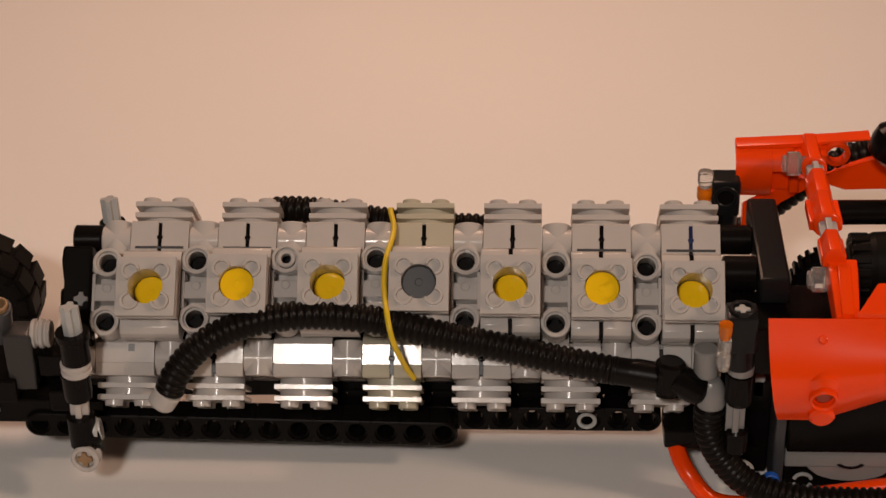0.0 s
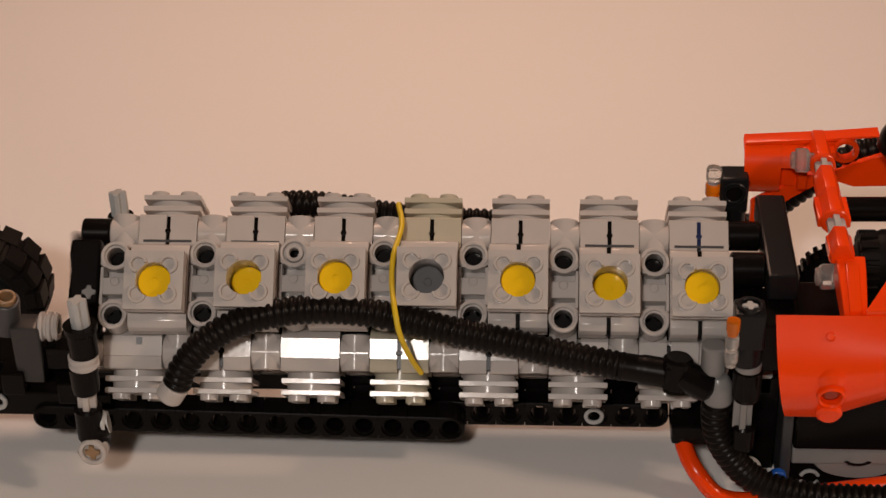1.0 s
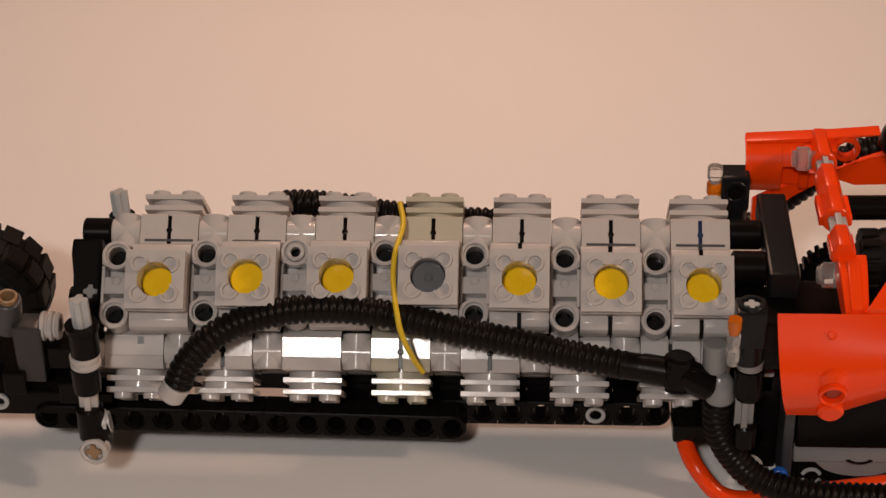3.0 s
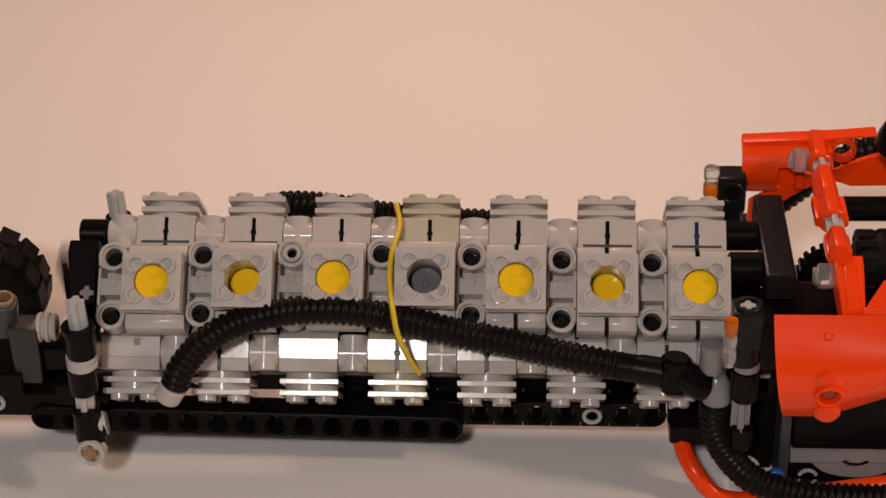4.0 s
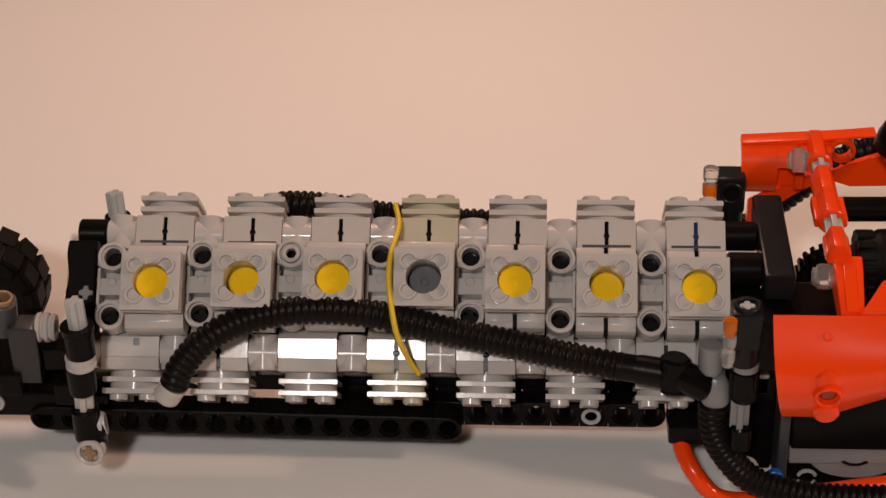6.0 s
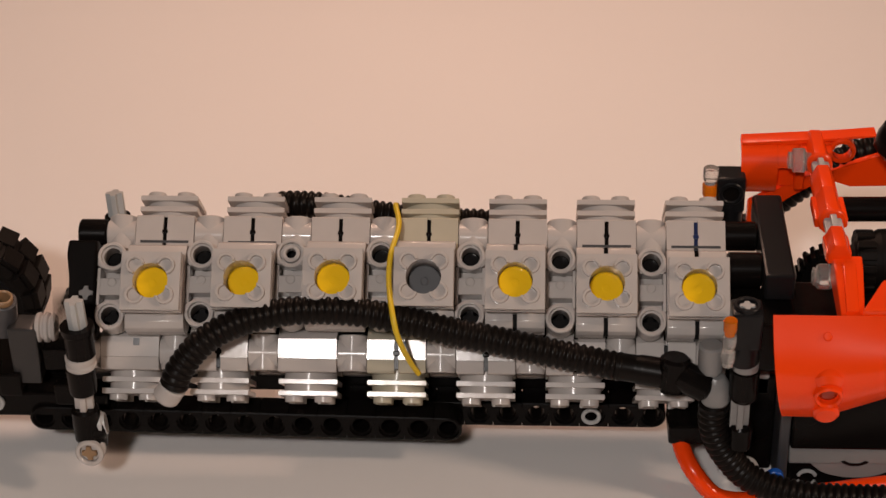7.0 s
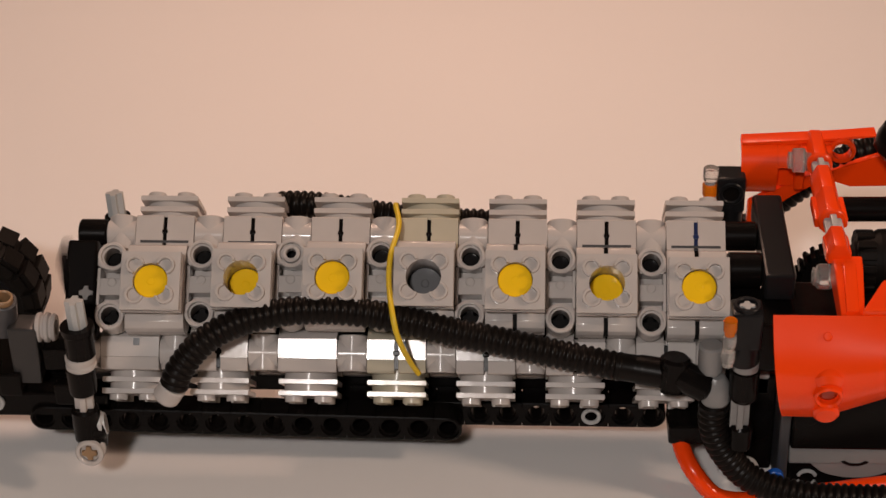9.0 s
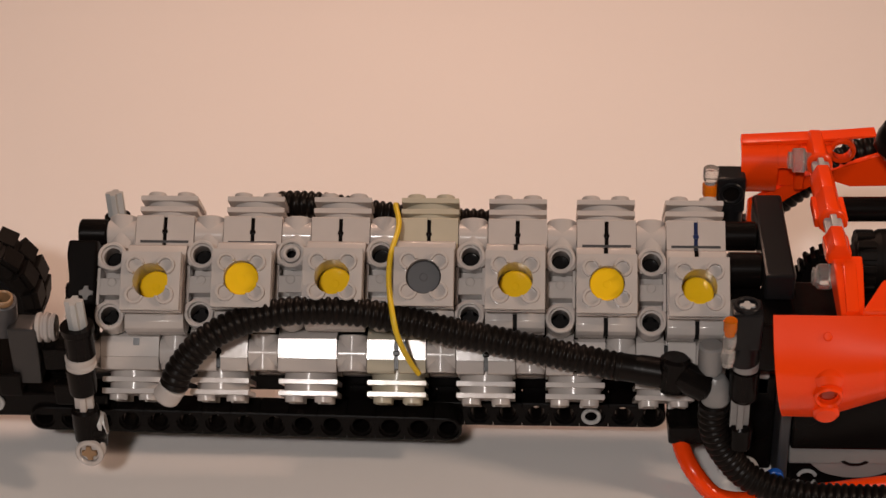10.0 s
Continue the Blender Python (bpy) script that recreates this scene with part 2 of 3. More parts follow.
def block_mesh(split, sharp, lower=False):
    """A cylinder block: a mitred body, in two halves with a slit where split."""
    bm = bmesh.new()
    m = Matrix(((0, 0, 1, 0), (1, 0, 0, 0), (0, 1, 0, 0), (0, 0, 0, 1)))
    low = [(-6.2, 6.2), (6.2, 6.2), (11.9, 11.9), (11.9, 14.6), (-11.9, 14.6), (-11.9, 11.9)]
    cheek = [(5.0, 14.6), (11.9, 14.6), (11.9, 16.6), (11.2, 18.2), (9.5, 19.0), (5.0, 19.0)]
    if lower:
        low = [(-6.2, 6.2), (6.2, 6.2), (11.9, 11.9), (11.75, 17.2), (-11.75, 17.2), (-11.9, 11.9)]
        cheek = [(5.0, 17.2), (11.75, 17.2), (11.2, 20.3), (10.8, 20.7), (5.0, 20.7)]
    elif sharp:
        low = [(-6.2, 6.2), (6.2, 6.2), (11.9, 11.9), (11.9, 19.8), (11.5, 20.2), (-11.5, 20.2), (-11.9, 19.8), (-11.9, 11.9)]
    spans = ((-7.9, -0.55), (0.55, 7.9)) if split else ((-7.9, 7.9),)
    for a, b in spans:
        prism(bm, low, a, b, m, 0)
        if lower or not sharp:
            prism(bm, cheek, a, b, m, 0.25)
            prism(bm, [(-y, z) for y, z in cheek][::-1], a, b, m, 0.25)
    box(bm, -7.9, -4.9, -5, 5, 14.6, 18.9, 0)
    box(bm, 4.9, 7.9, -5, 5, 14.6, 18.9, 0)
    if split:
        prism(bm, [(a * 0.6, 6.6 + (b - 6.2) * 0.9) for a, b in low], -1.5, 1.5, m, 0)
        for s in (-1, 1):
            box(bm, -1.5, 1.5, min(s * 5.2, s * 7.5), max(s * 5.2, s * 7.5), 13, 18.2, 0)
    return bm


CYLINDERS = {}


def cylinder(kind, index, angle, x, rise, split, grey, piston=None):
    c = thing("engine_cylinder", bank(angle, x, rise),
              "light grey ribbed toy engine cylinder with " + {None: "two square fins", "yellow": "a yellow piston", "grey": "a dark grey piston"}[piston],
              "engine cylinder", "engine cylinders of the " + kind + " bank")
    part("cylinder_block", block_mesh(split, piston is None, kind == "lower"), grey, c)
    if split:
        # Dark fill stands in for shade inside the slit, with a pin end midway.
        slit = bmesh.new()
        for s in (-1, 1):
            box(slit, -0.54, 0.54, min(s * 7.6, s * 11.1), max(s * 7.6, s * 11.1), 12.4, 18.3 if piston else 19.8, 0)
            box(slit, -0.95, 0.95, min(s * 11.0, s * 11.96), max(s * 11.0, s * 11.96), 14.9, 16.2, 0.3)
        part("slit_shade_fill", slit, NAVY if kind == "upper" and index == 6 else BLACK, c, "dark fill for the slit shade and pin end")
    if kind == "lower" and index in (0, 3):
        # No cut here: a dark box gives the recess its shade by colour.
        notch_shade = bmesh.new()
        for s in (-1, 1):
            box(notch_shade, 0.9, 2.6, min(s * 11.2, s * 11.93), max(s * 11.2, s * 11.93), 12.2, 14.2, 0)
        part("notch_shade", notch_shade, DARK, c, "dark patch for the recess shade")
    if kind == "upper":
        # Dark strip on the face puts the shade of a recessed slot into colour.
        part("slot_shade", box(bmesh.new(), -6.6, 6.6, -12.0, -11.4, 12.3, 13.0, 0), DARK, c, "dark strip for the slot shade")
    h = part("cylinder_head", lathe(bmesh.new(), [(4.65, 14.7), (6.6, 14.7), (6.6, 18.8), (7.2, 18.8), (7.2, FACE - 1.2), (4.65, FACE - 1.2)], closed=True, seg=40), grey, c)
    part("fin", fin(FACE - 1.45, FACE), grey, h)
    part("fin", fin(FACE - 4.6, FACE - 3.15), grey, h)
    for sx in (-4, 4):
        for sy in (-4, 4):
            part("stud", stud(sx, sy, FACE - 0.02, FACE + 1.6), grey, h)
    if piston:
        mat = YELLOW if piston == "yellow" else DARK
        pm = lathe(bmesh.new(), [(0.0, 0.08), (0.9, 0.08), (1.1, 0.0), (4.2, 0.0), (4.5, -0.3), (4.5, -9.0), (0, -9.0)], seg=40)
        CYLINDERS[index] = part("piston", pm, mat, c, piston + " piston")
    return c


def connector_mesh():
    """A cross block of a bank: two round holes and two pockets, along y, out along z."""
    hold = bmesh.new()
    holed_cell(hold, -8, 3.95, 2.5, 10.6, 18.6, 3.0, True, False, 0.8)
    holed_cell(hold, 8, 3.95, 2.5, 10.6, 18.6, 3.0, False, True, 0.8)
    box(hold, -2.3, 2.3, -3.95, 3.95, 10.6, 17.6, 0.25)
    box(hold, -5.1, 5.1, -3.2, 3.2, 10.6, 11.4, 0)
    box(hold, -5.1, 5.1, -3.95, -3.15, 10.6, 17.9, 0.1)
    box(hold, -5.1, 5.1, 3.15, 3.95, 10.6, 17.9, 0.1)
    lathe(hold, [(0, 0.35), (1.0, 0.3), (1.3, 0), (0, -0.1)], (1.2, 0, 17.6))
    bmesh.ops.rotate(hold, cent=(0, 0, 0), matrix=Matrix.Rotation(radians(90), 3, "Z"), verts=hold.verts)
    for s in (-8, 8):
        pipe(hold, (0, s, 18.3), (0, s, 19.2), 3.9, 3.0, 28, 0.2)
    return hold


def joint_mesh():
    """The closed cross block of the outer banks: round lobes along z and x that meet in a mitre."""
    bm = bmesh.new()
    for s in (-8, 8):
        rod(bm, (0, s, 10.6), (0, s, 20.4), 3.95, 32, 0.3)
        rod(bm, (-3.97, s, 15.6), (3.97, s, 15.6), 3.98, 32, 0.2)
    box(bm, -3.7, 3.7, -8, 8, 11.2, 17.8, 0.3)
    return bm


MID, TOP, LOW = 45.0, -48.0, 140.5
BOW_MID = (-0.8, 0.2, 0.7, 1.1, 0.5, -0.2, -0.8)
for i in range(7):
    x = PITCH * (i - 3)
    cylinder("middle", i, MID, x, BOW_MID[i], i in (4, 5, 6), GREY, "grey" if i == 3 else "yellow")
    cylinder("upper", i, TOP, x + 0.4, 0, True, OLD_GREY if i == 3 else GREY)
    cylinder("lower", i, LOW, x - 7.7, 0, i not in (0, 2), OLD_GREY if i == 3 else GREY)
CONNECTOR, JOINT = connector_mesh(), joint_mesh()
for i in range(8):
    x = PITCH * (i - 3) - 12
    for name, angle, dx in (("middle", MID, 0), ("upper", TOP, 0.4), ("lower", LOW, -7.7)):
        if i == 7 and name != "lower":
            continue
        solo("pin_connector", (CONNECTOR if name == "middle" else JOINT).copy(), GREY, bank(angle, x + dx, BOW_MID[min(i, 6)] * 0.9 if name == "middle" else 0),
             "light grey pin connector with two round " + ("holes" if name == "middle" else "lobes") + " between engine cylinders", "connector", "pin connectors of the " + name + " bank")
# Black ends added in all connector holes so that their depth reads dark.
for i in range(7):
    for y, depth in ((8, 12.6), (-8, 13.2)):
        solo("hole_plug", axle(bmesh.new(), (0, y, 10.7), (0, y, depth), 2.4) if y < 0 else rod(bmesh.new(), (0, y, 10.7), (0, y, depth), 2.42, 20),
             BLACK, bank(MID, PITCH * (i - 3) - 12, BOW_MID[i] * 0.9), "black pin end added to darken a connector hole", "pin", "black pin ends")
CONNECTOR.free()
JOINT.free()
core = bank(MID, 0)
# Unseen black box, added to keep the lower connector holes dark.
solo("crankcase", box(bmesh.new(), -88, 80, -11.5, 4.2, -9, 6.0, 1.0), BLACK, core, "black core added to darken the inside of the toy engine", "crankcase")
crank = thing("crankshaft", at(0, 0, 0), "black crankshaft running through the toy engine", "crankshaft")
part("shaft", axle(bmesh.new(), (-100, 0, 0), (96, 0, 0), 2.4), BLACK, crank)
blade = part("spinning_arm", box(bmesh.new(), -1.6, 1.6, -2.2, 2.2, -4, 18.0, 1.0), BLACK, crank, "black arm on the shaft's end")

# ---- chassis beams ----
FLAT = Matrix.Rotation(radians(90), 4, "X")
solo("chassis_beam", liftarm(15), BLACK, at(-106.3, -13.5, -29.3, 0, 1.0, 0) @ FLAT, "glossy black studless beam with fifteen holes", "beam", "chassis beams")
solo("chassis_beam", liftarm(13), BLACK, at(-34.0, -5.6, -31.6) @ FLAT, "glossy black studless beam behind the front beam", "beam", "chassis beams")
solo("chassis_beam", liftarm(15), BLACK, at(-106.3, 13.5, -30.6) @ FLAT, "glossy black studless beam on the far side", "beam", "chassis beams")

for x0, x1, y0, y1, z0, z1 in ((-37, 66, -1.4, 13, -29, -17), (-100, -37.4, 4, 8, -34.2, -25)):
    solo("chassis_tray", box(bmesh.new(), x0, x1, y0, y1, z0, z1, 0.6), BLACK, at(0, 0, 0), "black tray between the chassis beams", "tray", "chassis trays")

# ---- hoses and band ----
hose = thing("corrugated_hose", at(0, 0, 0), "black corrugated hose arched in front of the engine", "hose")
part("ribbed_tube", ribbed([(-66.7, -29, -9.0), (-64.4, -28, -3.6), (-58.6, -26, 3.0), (-50, -24, 7.8), (-37, -23, 11.2), (-23.6, -23, 12.0), (-8.7, -23.5, 10.3), (7.5, -24, 6.3),
                            (22.4, -24, 2.9), (37.4, -25, -0.2), (52.4, -26, -3.0)]), HOSE, hose, "", 70)
band = solo("rubber_band", smooth_tube([(-9, 11.2, 23.9), (-7.5, 0.8, 23.5), (-9, -9.9, 21.3), (-9.2, -17, 17), (-7.6, -27.6, 13.4), (-6.2, -29.3, 7.5), (-3.7, -25.2, -2.6), (-1.6, -21.8, -9.1)], 0.75, 10),
            THREAD, at(0, 0, 0), "loose yellow rubber band hanging over the engine and hose", "rubber band")

# ---- ends of the engine ----
BANK_AXIS = Matrix.Rotation(radians(MID), 4, "X")


def shaft_sleeve(x0, x1, y, z, r, label):
    bm = bmesh.new()
    pipe(bm, (0, 0, 0), (x1 - x0, 0, 0), r, 2.5, 28, 0.4)
    rod(bm, (1.0, 0, 0), (x1 - x0 - 1.0, 0, 0), 2.45, 16)
    return solo("axle_connector", bm, BLACK, at(x0, y, z), label, "connector", "black axle connectors")


shaft_sleeve(-95.5, -87.8, 6.5, 16.4, 4.1, "black round axle connector at the engine's end")
shaft_sleeve(80.3, 89.1, 8.5, 16.5, 4.1, "black round axle connector between engine and cross beam")
shaft_sleeve(80.3, 89.1, -7.0, 15.6, 4.8, "thick black axle connector between engine and cross beam")
end_plate = thing("end_crank", bank(MID, -91.9, 0), "black end piece with a grey cross axle in it", "connector")
bm = bmesh.new()
prism(bm, [(-3.6, -14), (3.6, -14), (3.6, 12.2), (-4.6, 12.2), (-4.9, 8), (-2.8, -3)], 8.5, 17.5, Matrix.Identity(4), 0.8)
part("body", bm, BLACK, end_plate)
part("axle", axle(bmesh.new(), (1.0, -2.5, 10), (1.0, -2.5, 18.0), 1.9), DIMMED_GREY, end_plate, "grey cross axle")
small_axle = thing("axle_stub", at(-86.6, 14, 17.5, -8, -4, 0), "grey cross axle standing in a black collar", "axle")
part("axle", axle(bmesh.new(), (0, 0, 0), (0, 0, 7.2), 2.4), SILVER, small_axle)
part("collar", pipe(bmesh.new(), (0, 0, -5), (0, 0, 0.6), 3.6, 2.4), BLACK, small_axle)
solo("hose_pin", pipe(bmesh.new(), (0, 8, 16), (0, 8, 19.0), 2.45, 1.35, 20), GREY, bank(MID, -36, 0.7),
     "light grey hollow pin inside a connector hole", "pin")

# ---- corrugated hose behind the upper bank ----
back_hose = thing("corrugated_hose", at(0, 0, 0), "black corrugated hose running behind the upper cylinder bank", "hose")
part("ribbed_tube", ribbed([(-46, 26, 13), (-41, 25, 15.2), (-30, 24, 15.4), (-13, 24, 12.6), (6, 24, 10.8), (16, 24, 10.2), (24, 25, 7)]), HOSE, back_hose, "", 70)

# ---- front foot post ----
post = thing("foot_post", at(0, 0, 0), "black and grey axle post with a round foot", "axle post")
part("axle_tip", axle(bmesh.new(), (-89.9, -30, 10), (-90.3, -30, 18.8), 2.45), SILVER, post, "light grey cross axle")
part("upper_sleeve", lathe(bmesh.new(), [(2.4, 0), (3.9, 0), (3.9, 7.0), (4.5, 7.6), (4.5, 9.2), (2.6, 9.2)], (-90.1, -30, 1.8), (-0.02, 0, 1), closed=True), BLACK, post)
part("ring", lathe(bmesh.new(), [(2.4, 0), (3.8, 0), (4.1, 0.4), (4.1, 1.1), (3.5, 1.5), (3.5, 2.1), (4.1, 2.5), (4.1, 3.4), (3.7, 3.8), (2.4, 3.8)], (-90.4, -30, -2.2), (-0.02, 0, 1), closed=True), GREY, post, "light grey grooved ring")
part("lower_sleeve", lathe(bmesh.new(), [(2.4, 0), (3.6, 0), (3.9, 2), (3.9, 8.0), (2.4, 8.2)], (-90.8, -30, -10.2), (-0.02, 0, 1), closed=True), BLACK, post)
part("axle", axle(bmesh.new(), (-91.0, -30, -17), (-90.8, -30, -9), 2.5), GREY, post, "light grey cross axle")
bm = bmesh.new()
rod(bm, (-90.8, -30, -26), (-91.0, -30, -15.5), 3.8, 28, 0.6)
rod(bm, (-90.8, -30, -22.8), (-86.4, -29, -22.4), 3.6, 28, 0.6)
rod(bm, (-90.4, -29.0, -21.0), (-89.9, -30.0, -29.0), 3.9, 28, 0.6)
part("elbow", bm, BLACK, post)
bm = bmesh.new()
foot_dir = Vector((-0.1, -0.98, 0.1)).normalized()
base = Vector((-89.9, -30.8, -28.2))
lathe(bm, [(2.5, 0), (3.5, 0), (3.8, 0.4), (3.8, 1.3), (3.3, 1.7), (3.3, 2.2), (3.9, 2.6), (3.9, 3.7), (3.5, 4.1), (2.8, 4.1), (2.6, 3.8)], base, foot_dir, 32, True)
part("foot", bm, GREY, post, "light grey grooved bush")
part("foot_core", rod(bmesh.new(), base + foot_dir * 0.2, base + foot_dir * 3.0, 2.75), GREY, post)
part("foot_axle", axle(bmesh.new(), base + foot_dir * 0.5, base + foot_dir * 3.8, 2.1), TAN, post, "tan cross axle")
part("bush", lathe(bmesh.new(), [(2.4, 0), (3.3, 0), (3.6, 0.4), (3.6, 1.2), (3.0, 1.7), (3.0, 2.2), (2.4, 2.2)], (-88.2, -29.2, -21.9), (1, 0.15, 0.15), closed=True), SILVER, post, "light grey bush")

# ---- front axle pieces and wheel ----
steer = thing("steering_block", at(0, 0, 0), "dark grey angular steering block with a grey bush", "steering block")
bm = bmesh.new()
prism(bm, [(-113.4, 0.1), (-106.5, 0.1), (-105.3, -0.9), (-105.6, -18), (-113.0, -18)], 9.0, 16.5, Matrix(((1, 0, 0, 0), (0, 0, -1, 0), (0, 1, 0, 0), (0, 0, 0, 1))), 0.6)
part("block", bm, SLATE, steer)
part("bush", lathe(bmesh.new(), [(2.2, 0), (3.9, 0), (4.1, 0.3), (4.1, 1.1), (3.4, 1.5), (3.4, 2.0), (4.1, 2.4), (4.1, 3.3), (3.4, 3.7), (3.4, 4.1), (3.9, 4.4), (3.5, 5.2), (2.2, 5.2)],
                  (-106.0, -12, -2.2), (1, 0, 0), 28, True), GREY, steer, "light grey ribbed bush")
part("arm", box(bmesh.new(), -105, -96, -15, -9, -14.5, -7.5, 0.5), BLACK, steer)
pin = thing("tan_pin", at(-114.6, -12, 3.5, 12, 8, 0), "hollow tan pin in a dark grey holder", "pin")
part("pin", pipe(bmesh.new(), (0, 0, 0), (0, 0, 5.0), 2.7, 1.9, 22), TAN, pin)
part("holder", pipe(bmesh.new(), (0, 0, -8), (0, 0, 3.6), 3.7, 2.7, 22), DARK, pin)
for x0, x1, y0, y1, z0, z1, mat, label in (
        (-135, -88, -16, -8.2, -29.5, -21.6, BLACK, "glossy black front cross member"),
        (-128, -96, -7.5, 8, -30, -17, BLACK, "black front axle carrier"),
        (-102.5, -96.5, -17.5, -14, -24.6, -17.6, BLACK, "black front bracket beside the post"),
        (-117.5, -111, -18, -10, -21.4, -14, BLACK, "black front bracket beside the post")):
    solo("frame_block", box(bmesh.new(), x0, x1, y0, y1, z0, z1, 0.7), mat, at(0, 0, 0), label, "frame block", "front frame blocks")
solo("frame_pin", pipe(bmesh.new(), (0, 0, 0), (0, -1.2, 0), 2.6, 1.4, 20), SILVER, at(-119.5, -15.9, -24.6), "light grey hollow pin in the front frame", "pin")


def wheel(m, radius, width, label, lugs=26):
    """A chunky tyre on a grey rim, turning round y."""
    w = thing("wheel", m, label, "wheel", "wheels of the toy vehicle")
    bm = bmesh.new()
    h = width / 2
    r = radius - 0.9
    lathe(bm, [(radius * 0.58, -h * 0.8), (r * 0.82, -h), (r * 0.95, -h * 0.86), (r, -h * 0.55), (r, h * 0.55), (r * 0.95, h * 0.86), (r * 0.82, h), (radius * 0.58, h * 0.8)],
          axis=(0, 1, 0), seg=64, closed=True)
    part("tyre", bm, RUBBER, w)
    bm = bmesh.new()
    for k in range(lugs):
        a = 2 * math.pi * k / lugs
        for side in (-1, 1):
            turn = Matrix.Rotation(a + (0.5 * side * math.pi / lugs), 4, "Y")
            box(bm, -2.9, 2.9, min(side * 0.3, side * h * 0.95), max(side * 0.3, side * h * 0.95), r - 1.6, radius, 0.3, turn)
            box(bm, -2.6, 2.6, min(side * h * 0.72, side * h * 1.02), max(side * h * 0.72, side * h * 1.02), r - 4.5, radius - 1.6, 0.5, turn)
    part("tread", bm, RUBBER, w)
    bm = bmesh.new()
    lathe(bm, [(0, -h * 0.3), (radius * 0.3, -h * 0.3), (radius * 0.5, -h * 0.6), (radius * 0.6, -h * 0.78), (radius * 0.6, h * 0.78), (radius * 0.5, h * 0.6), (0, h * 0.3)], axis=(0, 1, 0), seg=48)
    part("rim", bm, CHAR, w)
    return w


wheel(at(-137.0, 43.0, -27.0), 19.0, 17, "black chunky rubber tyre of a front wheel", 16)

# ---- rear cross beam, link rod and fenders ----
solo("cross_beam", box(bmesh.new(), 89.2, 97.2, -16.5, 25.2, 12.2, 20, 0.8), CHAR, at(0, 0, 0, 0, 0, 0), "dark grey flat cross beam behind the engine", "beam")
link = thing("fender_link", at(0, 0, 0), "red link rod with grey axles joining both fenders", "link rod")
LX = 107.8


SIDE = Matrix(((1, 0, 0, LX), (0, 0, 1, 0), (0, 1, 0, 27), (0, 0, 0, 1)))


def link_piece(y0, y1, r, wide=0.0, collar=True):
    """A moulded axle joiner: a sleeve with a flat ridge, sloping flanks, side cheeks and a round collar at its near end."""
    bm = bmesh.new()
    prism(bm, [(-r, -2.8), (r, -2.8), (r, -0.4), (1.5, r - 0.2), (-1.5, r - 0.2), (-r, -0.4)], y0, y1, SIDE, 0.35)
    if wide:
        box(bm, LX - r - wide, LX + r + wide, y0 + 1.2, y1, 24.0, 26.9, 0.4)
    if collar:
        pipe(bm, (LX, y0 - 0.6, 26.7), (LX, y0 + 1.2, 26.7), r + 0.45, 2.5, 28, 0.3)
    return bm


def loft(bm, sections, bevel=0.4):
    """A solid through rectangles (x0, x1, y, z0, z1)."""
    rings = [[bm.verts.new((x0, y, z0)), bm.verts.new((x1, y, z0)), bm.verts.new((x1, y, z1)), bm.verts.new((x0, y, z1))] for x0, x1, y, z0, z1 in sections]
    faces = [bm.faces.new(rings[0][::-1]), bm.faces.new(rings[-1])]
    for a, b in zip(rings, rings[1:]):
        for k in range(4):
            faces.append(bm.faces.new([a[k], a[(k + 1) % 4], b[(k + 1) % 4], b[k]]))
    bmesh.ops.bevel(bm, geom=list({e for f in faces for e in f.edges}), offset=bevel, segments=2, affect="EDGES", profile=0.5)
    return bm


bm = link_piece(30.0, 44.5, 3.1)
box(bm, LX - 4.4, LX + 4.4, 36.0, 43.5, 23.6, 27.2, 0.5)
part("far_joiner", bm, RED, link)
part("middle_joiner", link_piece(12.6, 24.6, 3.2, 0.0, False), RED, link)
part("middle_joiner", link_piece(0.0, 12.8, 3.3, 1.1), RED, link)
part("near_joiner", link_piece(-17, -7.0, 3.0, 0.3, False), RED, link)
part("axle", axle(bmesh.new(), (LX, -9, 27), (LX, 32, 27), 2.4), SILVER, link, "grey cross axle")
bm = bmesh.new()
loft(bm, ((106.0, 113.8, -15.6, 19.5, 26.0), (106.2, 113.6, -20.5, 18.0, 25.0), (106.9, 112.9, -33.0, 14.0, 19.6)), 0.5)
loft(bm, ((108.3, 111.8, -18.6, 22.0, 26.2), (108.2, 111.4, -33.2, 16.0, 20.6)), 0.4)
part("near_fork", bm, RED, link)


def shell(rows, thick):
    """A curved panel through rows of points, with thickness."""
    bm = bmesh.new()
    grid = [[bm.verts.new(p) for p in row] for row in rows]
    faces = []
    for a, b in zip(grid, grid[1:]):
        for k in range(len(a) - 1):
            faces.append(bm.faces.new([a[k], a[k + 1], b[k + 1], b[k]]))
    bmesh.ops.recalc_face_normals(bm, faces=faces)
    bmesh.ops.solidify(bm, geom=faces, thickness=thick)
    return bm


def arc_panel(x0, x1, y_top, bulge, z_top, z_low0, z_low1, side, steps=18, cols=10):
    """A fender cheek that bulges outwards, its lower edge running from z_low0 to z_low1."""
    rows = []
    for i in range(cols + 1):
        s = i / cols
        low = z_low0 + (z_low1 - z_low0) * max(0.0, (s - 0.25) / 0.75)
        row = []
        for k in range(steps + 1):
            u = k / steps
            row.append((x0 + (x1 - x0) * s + 4.0 * u * u * (1 - s), y_top + side * bulge * math.sin(math.pi * (0.02 + 0.86 * u)), z_top - (z_top - low) * u))
        rows.append(row)
    return rows


